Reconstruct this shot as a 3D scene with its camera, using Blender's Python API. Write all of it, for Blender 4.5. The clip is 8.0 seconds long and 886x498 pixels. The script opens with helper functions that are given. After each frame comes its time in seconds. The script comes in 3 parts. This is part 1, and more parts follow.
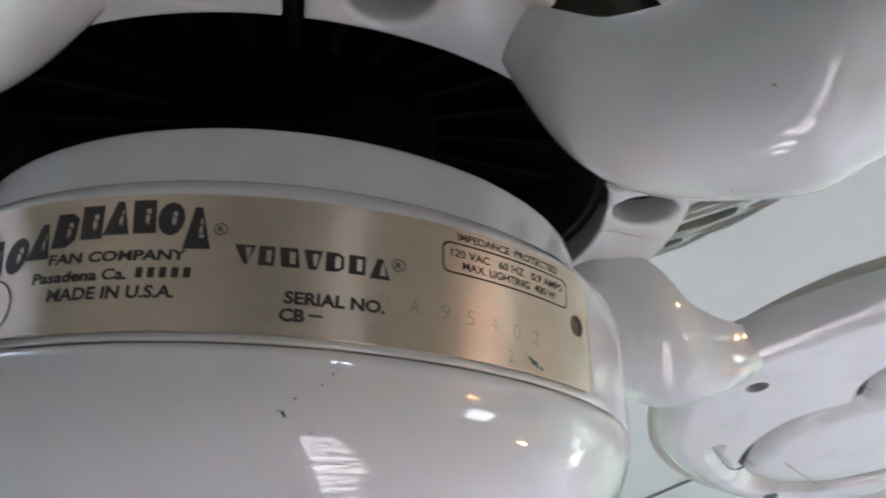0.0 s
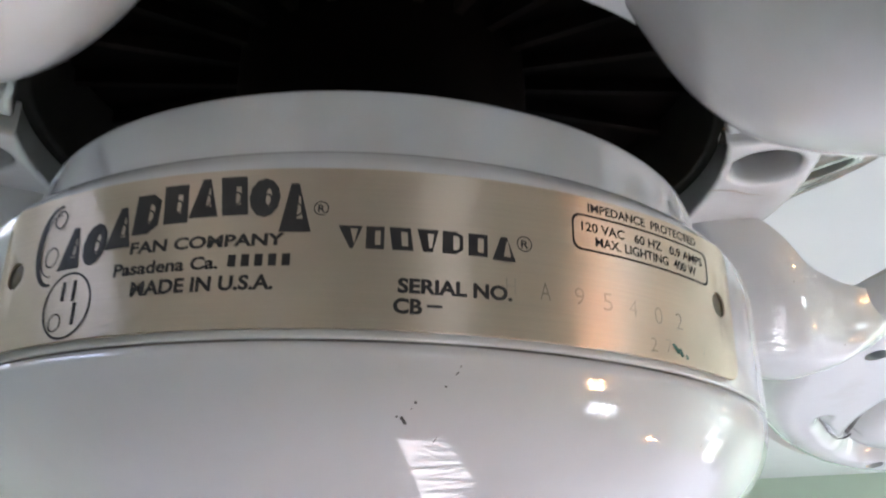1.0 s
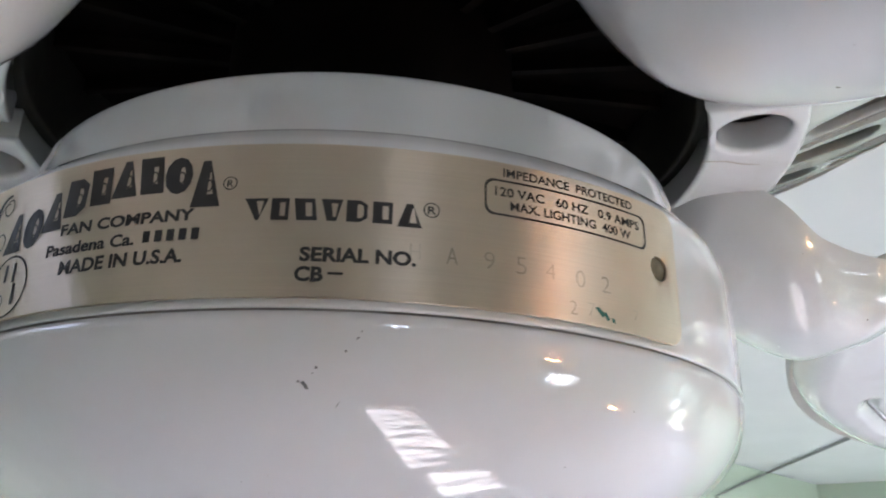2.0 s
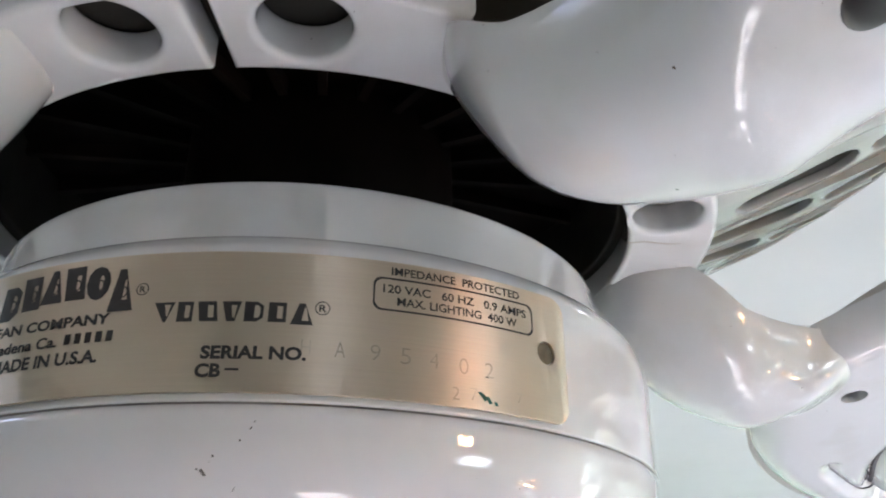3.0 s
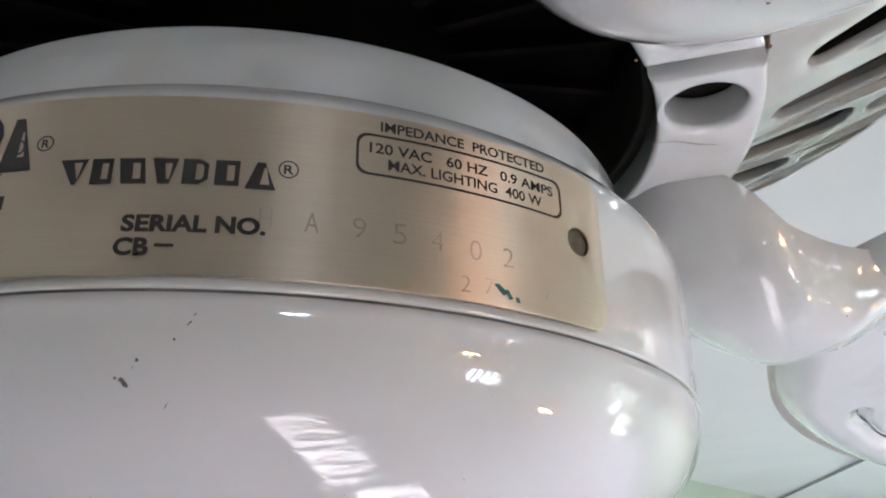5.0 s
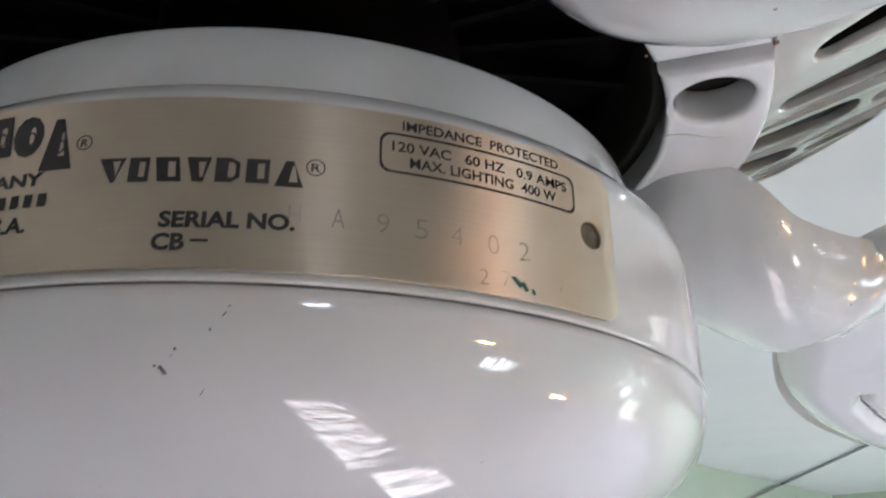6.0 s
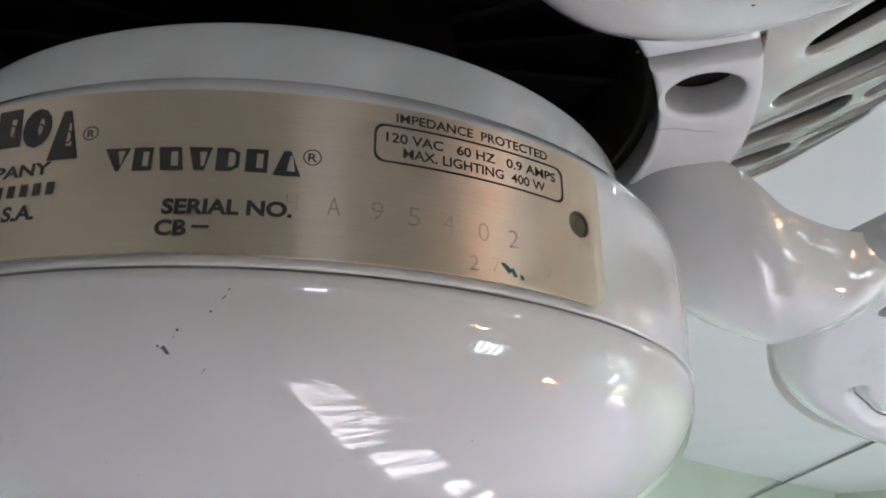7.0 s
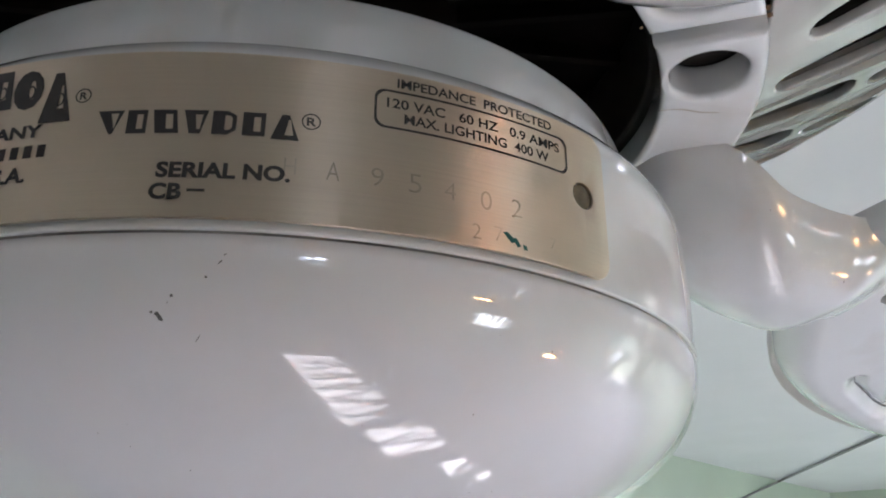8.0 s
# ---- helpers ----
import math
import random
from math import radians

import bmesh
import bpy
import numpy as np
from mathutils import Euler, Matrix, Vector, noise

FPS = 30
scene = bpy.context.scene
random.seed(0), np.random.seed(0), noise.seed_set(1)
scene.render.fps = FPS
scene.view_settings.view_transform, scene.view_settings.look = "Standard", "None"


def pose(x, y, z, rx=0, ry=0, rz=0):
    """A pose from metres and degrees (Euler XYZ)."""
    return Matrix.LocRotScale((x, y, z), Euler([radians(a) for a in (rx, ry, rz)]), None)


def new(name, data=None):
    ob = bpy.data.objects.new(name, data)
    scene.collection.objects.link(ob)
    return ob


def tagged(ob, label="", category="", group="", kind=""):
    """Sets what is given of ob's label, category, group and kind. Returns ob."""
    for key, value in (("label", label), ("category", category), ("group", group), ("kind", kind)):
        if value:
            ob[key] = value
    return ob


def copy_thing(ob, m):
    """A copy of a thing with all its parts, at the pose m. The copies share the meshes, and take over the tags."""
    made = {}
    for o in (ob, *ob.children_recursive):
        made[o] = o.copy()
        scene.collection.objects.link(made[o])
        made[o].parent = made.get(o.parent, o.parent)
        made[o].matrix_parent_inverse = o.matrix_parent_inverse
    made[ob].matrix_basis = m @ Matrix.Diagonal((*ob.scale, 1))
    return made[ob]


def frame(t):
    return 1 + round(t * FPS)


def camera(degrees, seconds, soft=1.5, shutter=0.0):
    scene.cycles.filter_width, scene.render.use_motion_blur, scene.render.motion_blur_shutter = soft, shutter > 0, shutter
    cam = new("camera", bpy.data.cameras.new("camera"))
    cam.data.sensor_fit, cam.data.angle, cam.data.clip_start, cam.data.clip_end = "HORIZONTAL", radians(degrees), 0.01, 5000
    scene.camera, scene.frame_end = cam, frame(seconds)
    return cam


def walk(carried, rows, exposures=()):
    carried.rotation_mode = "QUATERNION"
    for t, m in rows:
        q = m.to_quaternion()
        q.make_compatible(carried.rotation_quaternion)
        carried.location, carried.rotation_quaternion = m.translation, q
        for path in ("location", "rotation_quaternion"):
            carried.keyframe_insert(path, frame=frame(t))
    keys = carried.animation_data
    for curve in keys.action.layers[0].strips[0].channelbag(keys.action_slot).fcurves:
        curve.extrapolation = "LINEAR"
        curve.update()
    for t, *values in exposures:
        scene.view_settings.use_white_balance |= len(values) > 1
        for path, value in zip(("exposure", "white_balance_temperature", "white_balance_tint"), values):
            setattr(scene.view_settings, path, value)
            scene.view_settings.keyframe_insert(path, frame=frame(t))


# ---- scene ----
cam = camera(56.49, 8.0, soft=1.9, shutter=0.5)
PATH = [
    (0.0, 0.02846, -0.16298, -0.02935, 114.500, -0.590, -1.589),
    (0.5, 0.02132, -0.15758, -0.02343, 113.255, -0.562, 0.296),
    (1.0, 0.01946, -0.15055, -0.02131, 111.443, -0.597, 2.198),
    (1.2, 0.02030, -0.14617, -0.02109, 111.306, -0.258, 2.049),
    (2.3, 0.04787, -0.14988, -0.02631, 112.589, -0.486, 11.377),
    (2.5, 0.05164, -0.15197, -0.02473, 114.689, -0.255, 11.971),
    (3.0, 0.05762, -0.15560, -0.02599, 116.327, 0.107, 10.710),
    (3.5, 0.05736, -0.15337, -0.02592, 115.897, 0.571, 9.261),
    (4.0, 0.05276, -0.14052, -0.02463, 114.883, 0.577, 9.359),
    (4.5, 0.04803, -0.12950, -0.02482, 114.001, 0.649, 9.671),
    (4.7, 0.04884, -0.12728, -0.02540, 114.106, 0.525, 9.498),
    (5.8, 0.05084, -0.13266, -0.02457, 113.584, 0.579, 9.529),
    (6.0, 0.04936, -0.13238, -0.02590, 113.014, 0.292, 9.837),
    (6.5, 0.04820, -0.13265, -0.02730, 112.788, 0.395, 9.503),
    (7.0, 0.05099, -0.13475, -0.02826, 112.873, 0.130, 10.022),
    (7.5, 0.04971, -0.13355, -0.02926, 112.617, -0.030, 9.836),
    (8.0, 0.04997, -0.13180, -0.03027, 112.726, -0.075, 9.681),
]
# ---- light ----
EXPOSURE, KELVIN, TINT = 3.48, 6280, 18
STOPS = [(0.0, -0.28), (0.5, 0.04), (1.0, 0.17), (2.5, 0.06), (3.0, 0.24), (4.5, 0.10), (6.5, -0.13), (8.0, -0.25)]
walk(cam, [(t, pose(*p)) for t, *p in PATH], exposures=[(t, EXPOSURE + e, KELVIN, TINT) for t, e in STOPS])

ROOM_TURN = 57.3            # degrees by which the room is turned against the fan
SUN_HEIGHT = 60.0
world = bpy.data.worlds.new("sky")
scene.world = world
world.use_nodes = True
wn = world.node_tree.nodes
sky = wn.new("ShaderNodeTexSky")
sky.sky_type, sky.sun_disc = "NISHITA", False
wn["Background"].inputs["Strength"].default_value = 0.08
world.node_tree.links.new(sky.outputs[0], wn["Background"].inputs["Color"])

ROOM = pose(0, 0, 0, 0, 0, ROOM_TURN)      # room axes: x along the window wall, y towards the wall opposite the windows
CEIL, FLOOR_Z = 0.57, -1.85
X0, X1, Y0, Y1 = -4.2, 5.6, -2.6, 1.74
SOUTH_WATTS = (0.22, 1.2, 0.8)
# the sun shines in through roof windows added out of view
sun_dir = ROOM.to_3x3() @ Vector((0.6, -0.8, -math.tan(radians(SUN_HEIGHT)))).normalized()
sun = new("sun", bpy.data.lights.new("sun", "SUN"))
sun.data.energy, sun.data.angle, sun.data.color = 4.8, radians(0.53), (1.0, 0.97, 0.92)
sun.matrix_world = Matrix.Translation((0, 0, 4)) @ sun_dir.to_track_quat("-Z", "Y").to_matrix().to_4x4()
sky.sun_elevation = radians(SUN_HEIGHT)
sky.sun_rotation = math.atan2(-sun_dir.x, -sun_dir.y)


# ---- materials ----
def nodes_of(name):
    m = bpy.data.materials.new(name)
    m.use_nodes = True
    return m, m.node_tree, m.node_tree.nodes["Principled BSDF"]


def mixed(nt, fac, a, b):
    mx = nt.nodes.new("ShaderNodeMix")
    mx.data_type = "RGBA"
    nt.links.new(fac, mx.inputs["Factor"])
    for sock, val in ((mx.inputs["A"], a), (mx.inputs["B"], b)):
        if hasattr(val, "links"):
            nt.links.new(val, sock)
        else:
            sock.default_value = (*val, 1)
    return mx.outputs["Result"]


def noise_out(nt, scale, detail=4.0, lo=0.4, hi=0.6, stretch=None):
    tc = nt.nodes.new("ShaderNodeTexCoord")
    n = nt.nodes.new("ShaderNodeTexNoise")
    n.inputs["Scale"].default_value, n.inputs["Detail"].default_value = scale, detail
    if stretch:
        mp = nt.nodes.new("ShaderNodeMapping")
        mp.inputs["Scale"].default_value = stretch
        nt.links.new(tc.outputs["Object"], mp.inputs["Vector"])
        nt.links.new(mp.outputs["Vector"], n.inputs["Vector"])
    else:
        nt.links.new(tc.outputs["Object"], n.inputs["Vector"])
    r = nt.nodes.new("ShaderNodeMapRange")
    r.inputs["From Min"].default_value, r.inputs["From Max"].default_value = lo, hi
    nt.links.new(n.outputs["Fac"], r.inputs["Value"])
    return r.outputs["Result"]


def bump(nt, bsdf, height, strength, dist):
    b = nt.nodes.new("ShaderNodeBump")
    b.inputs["Strength"].default_value, b.inputs["Distance"].default_value = strength, dist
    nt.links.new(height, b.inputs["Height"])
    nt.links.new(b.outputs["Normal"], bsdf.inputs["Normal"])


def enamel(name, base, dirt, rough, wave=0.00005):
    """Glossy sprayed enamel with faint orange peel, a film of dust and a few specks."""
    m, nt, b = nodes_of(name)
    dust = mixed(nt, noise_out(nt, 55, 6, 0.5, 0.75), base, dirt)
    specks = noise_out(nt, 1100, 2, 0.785, 0.80)
    nt.links.new(mixed(nt, specks, dust, (0.16, 0.13, 0.10)), b.inputs["Base Color"])
    b.inputs["Coat Weight"].default_value, b.inputs["Coat Roughness"].default_value, b.inputs["Coat IOR"].default_value = 1.0, rough * 0.5, 1.6
    r = nt.nodes.new("ShaderNodeMapRange")
    r.inputs["To Min"].default_value, r.inputs["To Max"].default_value = rough, rough + 0.10
    nt.links.new(noise_out(nt, 40, 5, 0.35, 0.8), r.inputs["Value"])
    nt.links.new(r.outputs["Result"], b.inputs["Roughness"])
    bump(nt, b, noise_out(nt, 260, 3, 0.2, 0.8), 0.35, wave)
    return m


def plain(name, base, rough=0.5, metal=0.0, other=None, scale=60, relief=0.0, shine=0.5):
    m, nt, b = nodes_of(name)
    nt.links.new(mixed(nt, noise_out(nt, scale, 6, 0.35, 0.7), base, other or tuple(c * 0.85 for c in base)), b.inputs["Base Color"])
    b.inputs["Roughness"].default_value, b.inputs["Metallic"].default_value, b.inputs["Specular IOR Level"].default_value = rough, metal, shine
    if relief:
        bump(nt, b, noise_out(nt, scale * 3, 6, 0.2, 0.8), 0.5, relief)
    return m


WHITE = enamel("white_enamel", (0.80, 0.80, 0.81), (0.72, 0.71, 0.70), 0.07)
BOWL = enamel("white_gloss_enamel", (0.80, 0.79, 0.82), (0.76, 0.75, 0.77), 0.05, 0.00003)
CAST = enamel("white_cast_enamel", (0.80, 0.80, 0.80), (0.70, 0.69, 0.66), 0.09, 0.00009)
VENTED = enamel("white_housing_enamel", (0.74, 0.75, 0.73), (0.62, 0.61, 0.57), 0.16, 0.0001)
BLACK = plain("black_lacquered_iron", (0.011, 0.0095, 0.0085), 0.8, 0.0, (0.026, 0.019, 0.016), shine=0.08)
DARK = plain("black_pitted_iron", (0.007, 0.006, 0.0052), 0.85, 0.0, (0.012, 0.009, 0.008), shine=0.05)
RUBBER = plain("dark_rubber", (0.035, 0.033, 0.028), 0.8, 0.0, (0.025, 0.023, 0.019), 120, 0.0002, 0.2)
INK = plain("black_ink", (0.025, 0.022, 0.022), 0.5, 0.0, (0.035, 0.03, 0.03), 700)
# two brass tones that paint the stamping's lit edge and groove shade
STAMP_LIT = plain("stamp_edge_highlight", (0.66, 0.60, 0.50), 0.45, 1.0, (0.42, 0.38, 0.30), 300)
STAMP_SHADED = plain("stamp_groove_shade", (0.34, 0.29, 0.23), 0.45, 1.0, (0.60, 0.515, 0.42), 260)
GREEN_INK = plain("green_marker", (0.02, 0.13, 0.11), 0.5, 0.0, None, 800)
SEAM_AND_GROOVE = plain("seam_grime_and_groove_line", (0.10, 0.09, 0.09), 0.7, 0.0, (0.26, 0.25, 0.25), 160)
SCREW = plain("dark_screw_steel", (0.07, 0.065, 0.07), 0.30, 0.9)
BLADE = plain("white_painted_blade", (0.64, 0.62, 0.57), 0.4, 0.0, (0.55, 0.52, 0.46), 25, 0.0002)
PLASTER = plain("white_ceiling_plaster", (0.80, 0.80, 0.79), 0.9, 0.0, (0.76, 0.765, 0.75), 3, 0.002)
GREEN = plain("pale_green_wall_paint", (0.55, 0.63, 0.52), 0.8, 0.0, (0.51, 0.59, 0.48), 2.5, 0.001)
FLOORM = plain("pale_floor", (0.48, 0.475, 0.50), 0.45, 0.0, (0.42, 0.415, 0.44), 4, 0.001)
TRIM = plain("white_trim_paint", (0.78, 0.78, 0.76), 0.4, 0.0, None, 8)
SLAT = plain("grey_louvre_paint", (0.14, 0.14, 0.145), 0.6, 0.0, (0.11, 0.11, 0.115), 10)
CABLE = plain("grey_cable", (0.30, 0.30, 0.29), 0.5)
WARMPAINT = plain("terracotta_shade", (0.62, 0.26, 0.10), 0.6)


def brushed():
    m, nt, b = nodes_of("brushed_champagne_brass")
    lines = noise_out(nt, 60, 6, 0.3, 0.7, (1, 1, 260))
    tarnish = noise_out(nt, 70, 5, 0.45, 0.75)
    base = mixed(nt, lines, (0.65, 0.545, 0.435), (0.585, 0.485, 0.385))
    nt.links.new(mixed(nt, tarnish, base, (0.545, 0.445, 0.35)), b.inputs["Base Color"])
    b.inputs["Metallic"].default_value = 1.0
    b.inputs["Roughness"].default_value = 0.31
    b.inputs["Anisotropic"].default_value = 1.0
    b.inputs["Anisotropic Rotation"].default_value = 0.25
    tg = nt.nodes.new("ShaderNodeTangent")
    tg.direction_type, tg.axis = "RADIAL", "Z"
    nt.links.new(tg.outputs["Tangent"], b.inputs["Tangent"])
    bump(nt, b, noise_out(nt, 50, 2, 0.2, 0.8, (1, 1, 420)), 0.3, 0.00002)
    return m


BRASS = brushed()


def glow(name, colour, strength):
    m, nt, b = nodes_of(name)
    b.inputs["Base Color"].default_value = (*colour, 1)
    b.inputs["Emission Color"].default_value = (*colour, 1)
    b.inputs["Emission Strength"].default_value = strength
    return m


BULB = glow("warm_bulb", (1.0, 0.50, 0.20), 11)


# ---- mesh tools ----
def part(name, bm, material, parent, label="", smooth=40):
    """Links a bmesh as one mesh object under a thing or a part."""
    me = bpy.data.meshes.new(name)
    bmesh.ops.recalc_face_normals(bm, faces=bm.faces)
    bm.to_mesh(me)
    bm.free()
    me.materials.append(material)
    if smooth:
        me.shade_smooth()
        me.set_sharp_from_angle(angle=radians(smooth))
    ob = new(name, me)
    ob.parent = parent
    if label:
        ob["label"] = label
    return ob


def lathe(profile, steps=160, closed=False):
    """A surface turned round the z axis from (radius, height) pairs."""
    bm = bmesh.new()
    rings = []
    for r, z in profile:
        rings.append([bm.verts.new((r * math.sin(2 * math.pi * i / steps), -r * math.cos(2 * math.pi * i / steps), z)) for i in range(steps)])
    pairs = list(zip(rings, rings[1:])) + ([(rings[-1], rings[0])] if closed else [])
    for a, b in pairs:
        for i in range(steps):
            j = (i + 1) % steps
            bm.faces.new((a[i], a[j], b[j], b[i]))
    return bm


def rounded(points, radius, n=5):
    """Rounds the corners of an open (radius, height) profile."""
    out = [points[0]]
    for a, b, c in zip(points, points[1:], points[2:]):
        a, b, c = Vector(a), Vector(b), Vector(c)
        d = min(radius, (a - b).length * 0.45, (c - b).length * 0.45)
        p, q = b + (a - b).normalized() * d, b + (c - b).normalized() * d
        for i in range(n + 1):
            t = i / n
            out.append(tuple(p * (1 - t) ** 2 + b * 2 * t * (1 - t) + q * t * t))
    return out + [points[-1]]


def spline(points, n):
    """A smooth curve through the points (Catmull-Rom), n steps a span."""
    pts = [Vector(p) for p in points]
    pts = [pts[0] * 2 - pts[1]] + pts + [pts[-1] * 2 - pts[-2]]
    out = []
    for a, b, c, d in zip(pts, pts[1:], pts[2:], pts[3:]):
        for i in range(n):
            t = i / n
            out.append(0.5 * (2 * b + (c - a) * t + (2 * a - 5 * b + 4 * c - d) * t * t + (3 * b - a - 3 * c + d) * t ** 3))
    return out + [pts[-2]]


def sheet(outlines, depth, bevel=0.0, bevel_steps=3):
    """A bmesh of a flat sheet in the xy plane, centred on z = 0, from closed outlines; inner ones are holes."""
    cu = bpy.data.curves.new("sheet", "CURVE")
    cu.dimensions, cu.fill_mode = "2D", "BOTH"
    cu.extrude, cu.bevel_depth, cu.bevel_resolution = max(depth / 2 - bevel, 0), bevel, bevel_steps
    cu.offset = -bevel
    for pts in outlines:
        sp = cu.splines.new("POLY")
        sp.points.add(len(pts) - 1)
        for p, q in zip(sp.points, pts):
            p.co = (q[0], q[1], 0, 1)
        sp.use_cyclic_u = True
    ob = bpy.data.objects.new("sheet", cu)
    scene.collection.objects.link(ob)
    me = bpy.data.meshes.new_from_object(ob.evaluated_get(bpy.context.evaluated_depsgraph_get()))
    bm = bmesh.new()
    bm.from_mesh(me)
    bmesh.ops.remove_doubles(bm, verts=bm.verts, dist=1e-6)
    bpy.data.objects.remove(ob)
    bpy.data.curves.remove(cu)
    bpy.data.meshes.remove(me)
    return bm


def tube(points, radius, sides=10, flat=1.0, taper=None):
    """A round bar along a line of points; flat squashes it in z."""
    bm = bmesh.new()
    pts = [Vector(p) for p in points]
    rings = []
    for i, p in enumerate(pts):
        way = (pts[min(i + 1, len(pts) - 1)] - pts[max(i - 1, 0)]).normalized()
        side = way.cross(Vector((0, 0, 1)))
        side = side.normalized() if side.length > 1e-6 else Vector((1, 0, 0))
        up = side.cross(way)
        r = radius * (taper(i / (len(pts) - 1)) if taper else 1)
        rings.append([bm.verts.new(p + side * r * math.cos(2 * math.pi * k / sides) + up * r * flat * math.sin(2 * math.pi * k / sides)) for k in range(sides)])
    for a, b in zip(rings, rings[1:]):
        for k in range(sides):
            bm.faces.new((a[k], a[(k + 1) % sides], b[(k + 1) % sides], b[k]))
    bm.faces.new(rings[0])
    bm.faces.new(rings[-1])
    return bm


def box(x0, x1, y0, y1, z0, z1, bm=None):
    bm = bm or bmesh.new()
    made = bmesh.ops.create_cube(bm, size=1)["verts"]
    for v in made:
        v.co = Vector(((x0 + x1) / 2 + v.co.x * (x1 - x0), (y0 + y1) / 2 + v.co.y * (y1 - y0), (z0 + z1) / 2 + v.co.z * (z1 - z0)))
    return bm


def ring_of(x, y, r, n=28, ry=None):
    return [(x + r * math.cos(2 * math.pi * i / n), y + (ry or r) * math.sin(2 * math.pi * i / n)) for i in range(n)]


def turned(bm, m):
    bmesh.ops.transform(bm, matrix=m, verts=bm.verts)
    return bm


# ---- the room ----
def room_thing(name, bm, material, label, category):
    me_ob = part(name, turned(bm, ROOM), material, None, "", 30)
    return tagged(me_ob, label, category, kind="structure")


room_thing("floor", box(X0, X1, Y0, Y1, FLOOR_Z - 0.1, FLOOR_Z), FLOORM, "pale floor with sun falling on it", "floor")
STRIP = Matrix(((0.8, -0.6, 0, 0), (0.6, 0.8, 0, 0), (0, 0, 1, 0), (0, 0, 0, 1)))      # an added row of unseen roof windows, askew to the walls
ADDED_ROOF_WINDOWS = [  # axes, span along, span across, watts of the fill lamp
    (STRIP, -1.08, 0.22, 0.775, 1.195, 0.08),
    (STRIP, 0.29, 0.76, 0.685, 1.115, 0.05),
    (STRIP, 0.96, 1.28, 0.655, 0.895, 0.3),
    (STRIP, 1.36, 1.55, 0.575, 0.760, 0.5),
    # unseen opening added for its lamp, which brightens the right side
    (Matrix.Identity(4), 3.10, 3.90, -1.85, -1.05, 16.0),
]
outlines = [[(X0 - 0.2, Y0 - 0.2), (X1 + 0.2, Y0 - 0.2), (X1 + 0.2, Y1 + 0.2), (X0 - 0.2, Y1 + 0.2)]]
for m, a, b, c, d, w in ADDED_ROOF_WINDOWS:
    outlines.append([(m @ Vector((x, y, 0))).to_2d() for x, y in ((a, c), (b, c), (b, d), (a, d))])
bm = turned(sheet(outlines, 0.06), pose(0, 0, CEIL + 0.03))
room_thing("ceiling", bm, PLASTER, "white plastered ceiling with small added roof windows", "ceiling")
room_thing("wall_east", box(X1, X1 + 0.15, Y0 - 0.15, Y1 + 0.15, FLOOR_Z, CEIL), GREEN, "pale green painted end wall", "wall")
room_thing("wall_west", box(X0 - 0.15, X0, Y0 - 0.15, Y1 + 0.15, FLOOR_Z, CEIL), GREEN, "pale green painted end wall", "wall")


def pierced_wall(name, y0, y1, openings, material, label):
    """A wall along x with window openings (x0, x1, sill, head) through it."""
    bm = bmesh.new()
    edge = X0
    for a, b, sill, head in openings:
        box(edge, a, y0, y1, FLOOR_Z, CEIL, bm)
        box(a, b, y0, y1, FLOOR_Z, sill, bm)
        box(a, b, y0, y1, head, CEIL, bm)
        edge = b
    box(edge, X1, y0, y1, FLOOR_Z, CEIL, bm)
    room_thing(name, bm, material, label, "wall")


SOUTH_WINDOWS = [(-1.92, -1.46, 0.33, 0.54), (0.30, 0.86, -1.20, -0.58), (3.25, 3.70, -1.20, -0.58)]
room_thing("wall_north", box(X0, X1, Y1, Y1 + 0.15, FLOOR_Z, CEIL), GREEN, "pale green painted wall", "wall")
pierced_wall("wall_south", Y0 - 0.15, Y0, SOUTH_WINDOWS, GREEN, "pale green wall with a high and two low windows")
room_thing("ground", box(-60, 60, -60, 60, FLOOR_Z - 0.5, FLOOR_Z - 0.4), plain("grass", (0.07, 0.10, 0.04), 0.9, 0, (0.10, 0.11, 0.05), 1), "grass outside the windows", "ground")


def build_window(number, a, b, y, outward, sill, head, uprights, watts, colour):
    """A framed window in a wall; outward is 1 where the outside lies on the wall's +y side."""
    win = tagged(new("window_%d" % number), "white framed window with upright muntins", "window", kind="structure")
    win.matrix_world = ROOM
    lo, hi = sorted((y + outward * 0.05, y + outward * 0.10))
    fr = box(a, a + 0.04, lo, hi, sill, head)
    box(b - 0.04, b, lo, hi, sill, head, fr)
    box(a + 0.04, b - 0.04, lo, hi, sill, sill + 0.04, fr)
    box(a + 0.04, b - 0.04, lo, hi, head - 0.04, head, fr)
    part("window_frame", fr, TRIM, win, "", 30)
    for k in range(1, uprights + 1):
        x = a + (b - a) * k / (uprights + 1)
        part("muntin", box(x - 0.022, x + 0.022, lo + 0.01, hi - 0.01, sill + 0.04, head - 0.04), TRIM, win, "", 30)
    lamp = new("sky_fill", bpy.data.lights.new("sky_fill", "AREA"))
    lamp.data.shape, lamp.data.size, lamp.data.size_y = "RECTANGLE", b - a - 0.08, head - sill - 0.08
    lamp.data.energy, lamp.data.color = watts, colour
    lamp.matrix_world = ROOM @ pose((a + b) / 2, y + outward * 0.13, (sill + head) / 2, 90, 0, 0 if outward < 0 else 180)


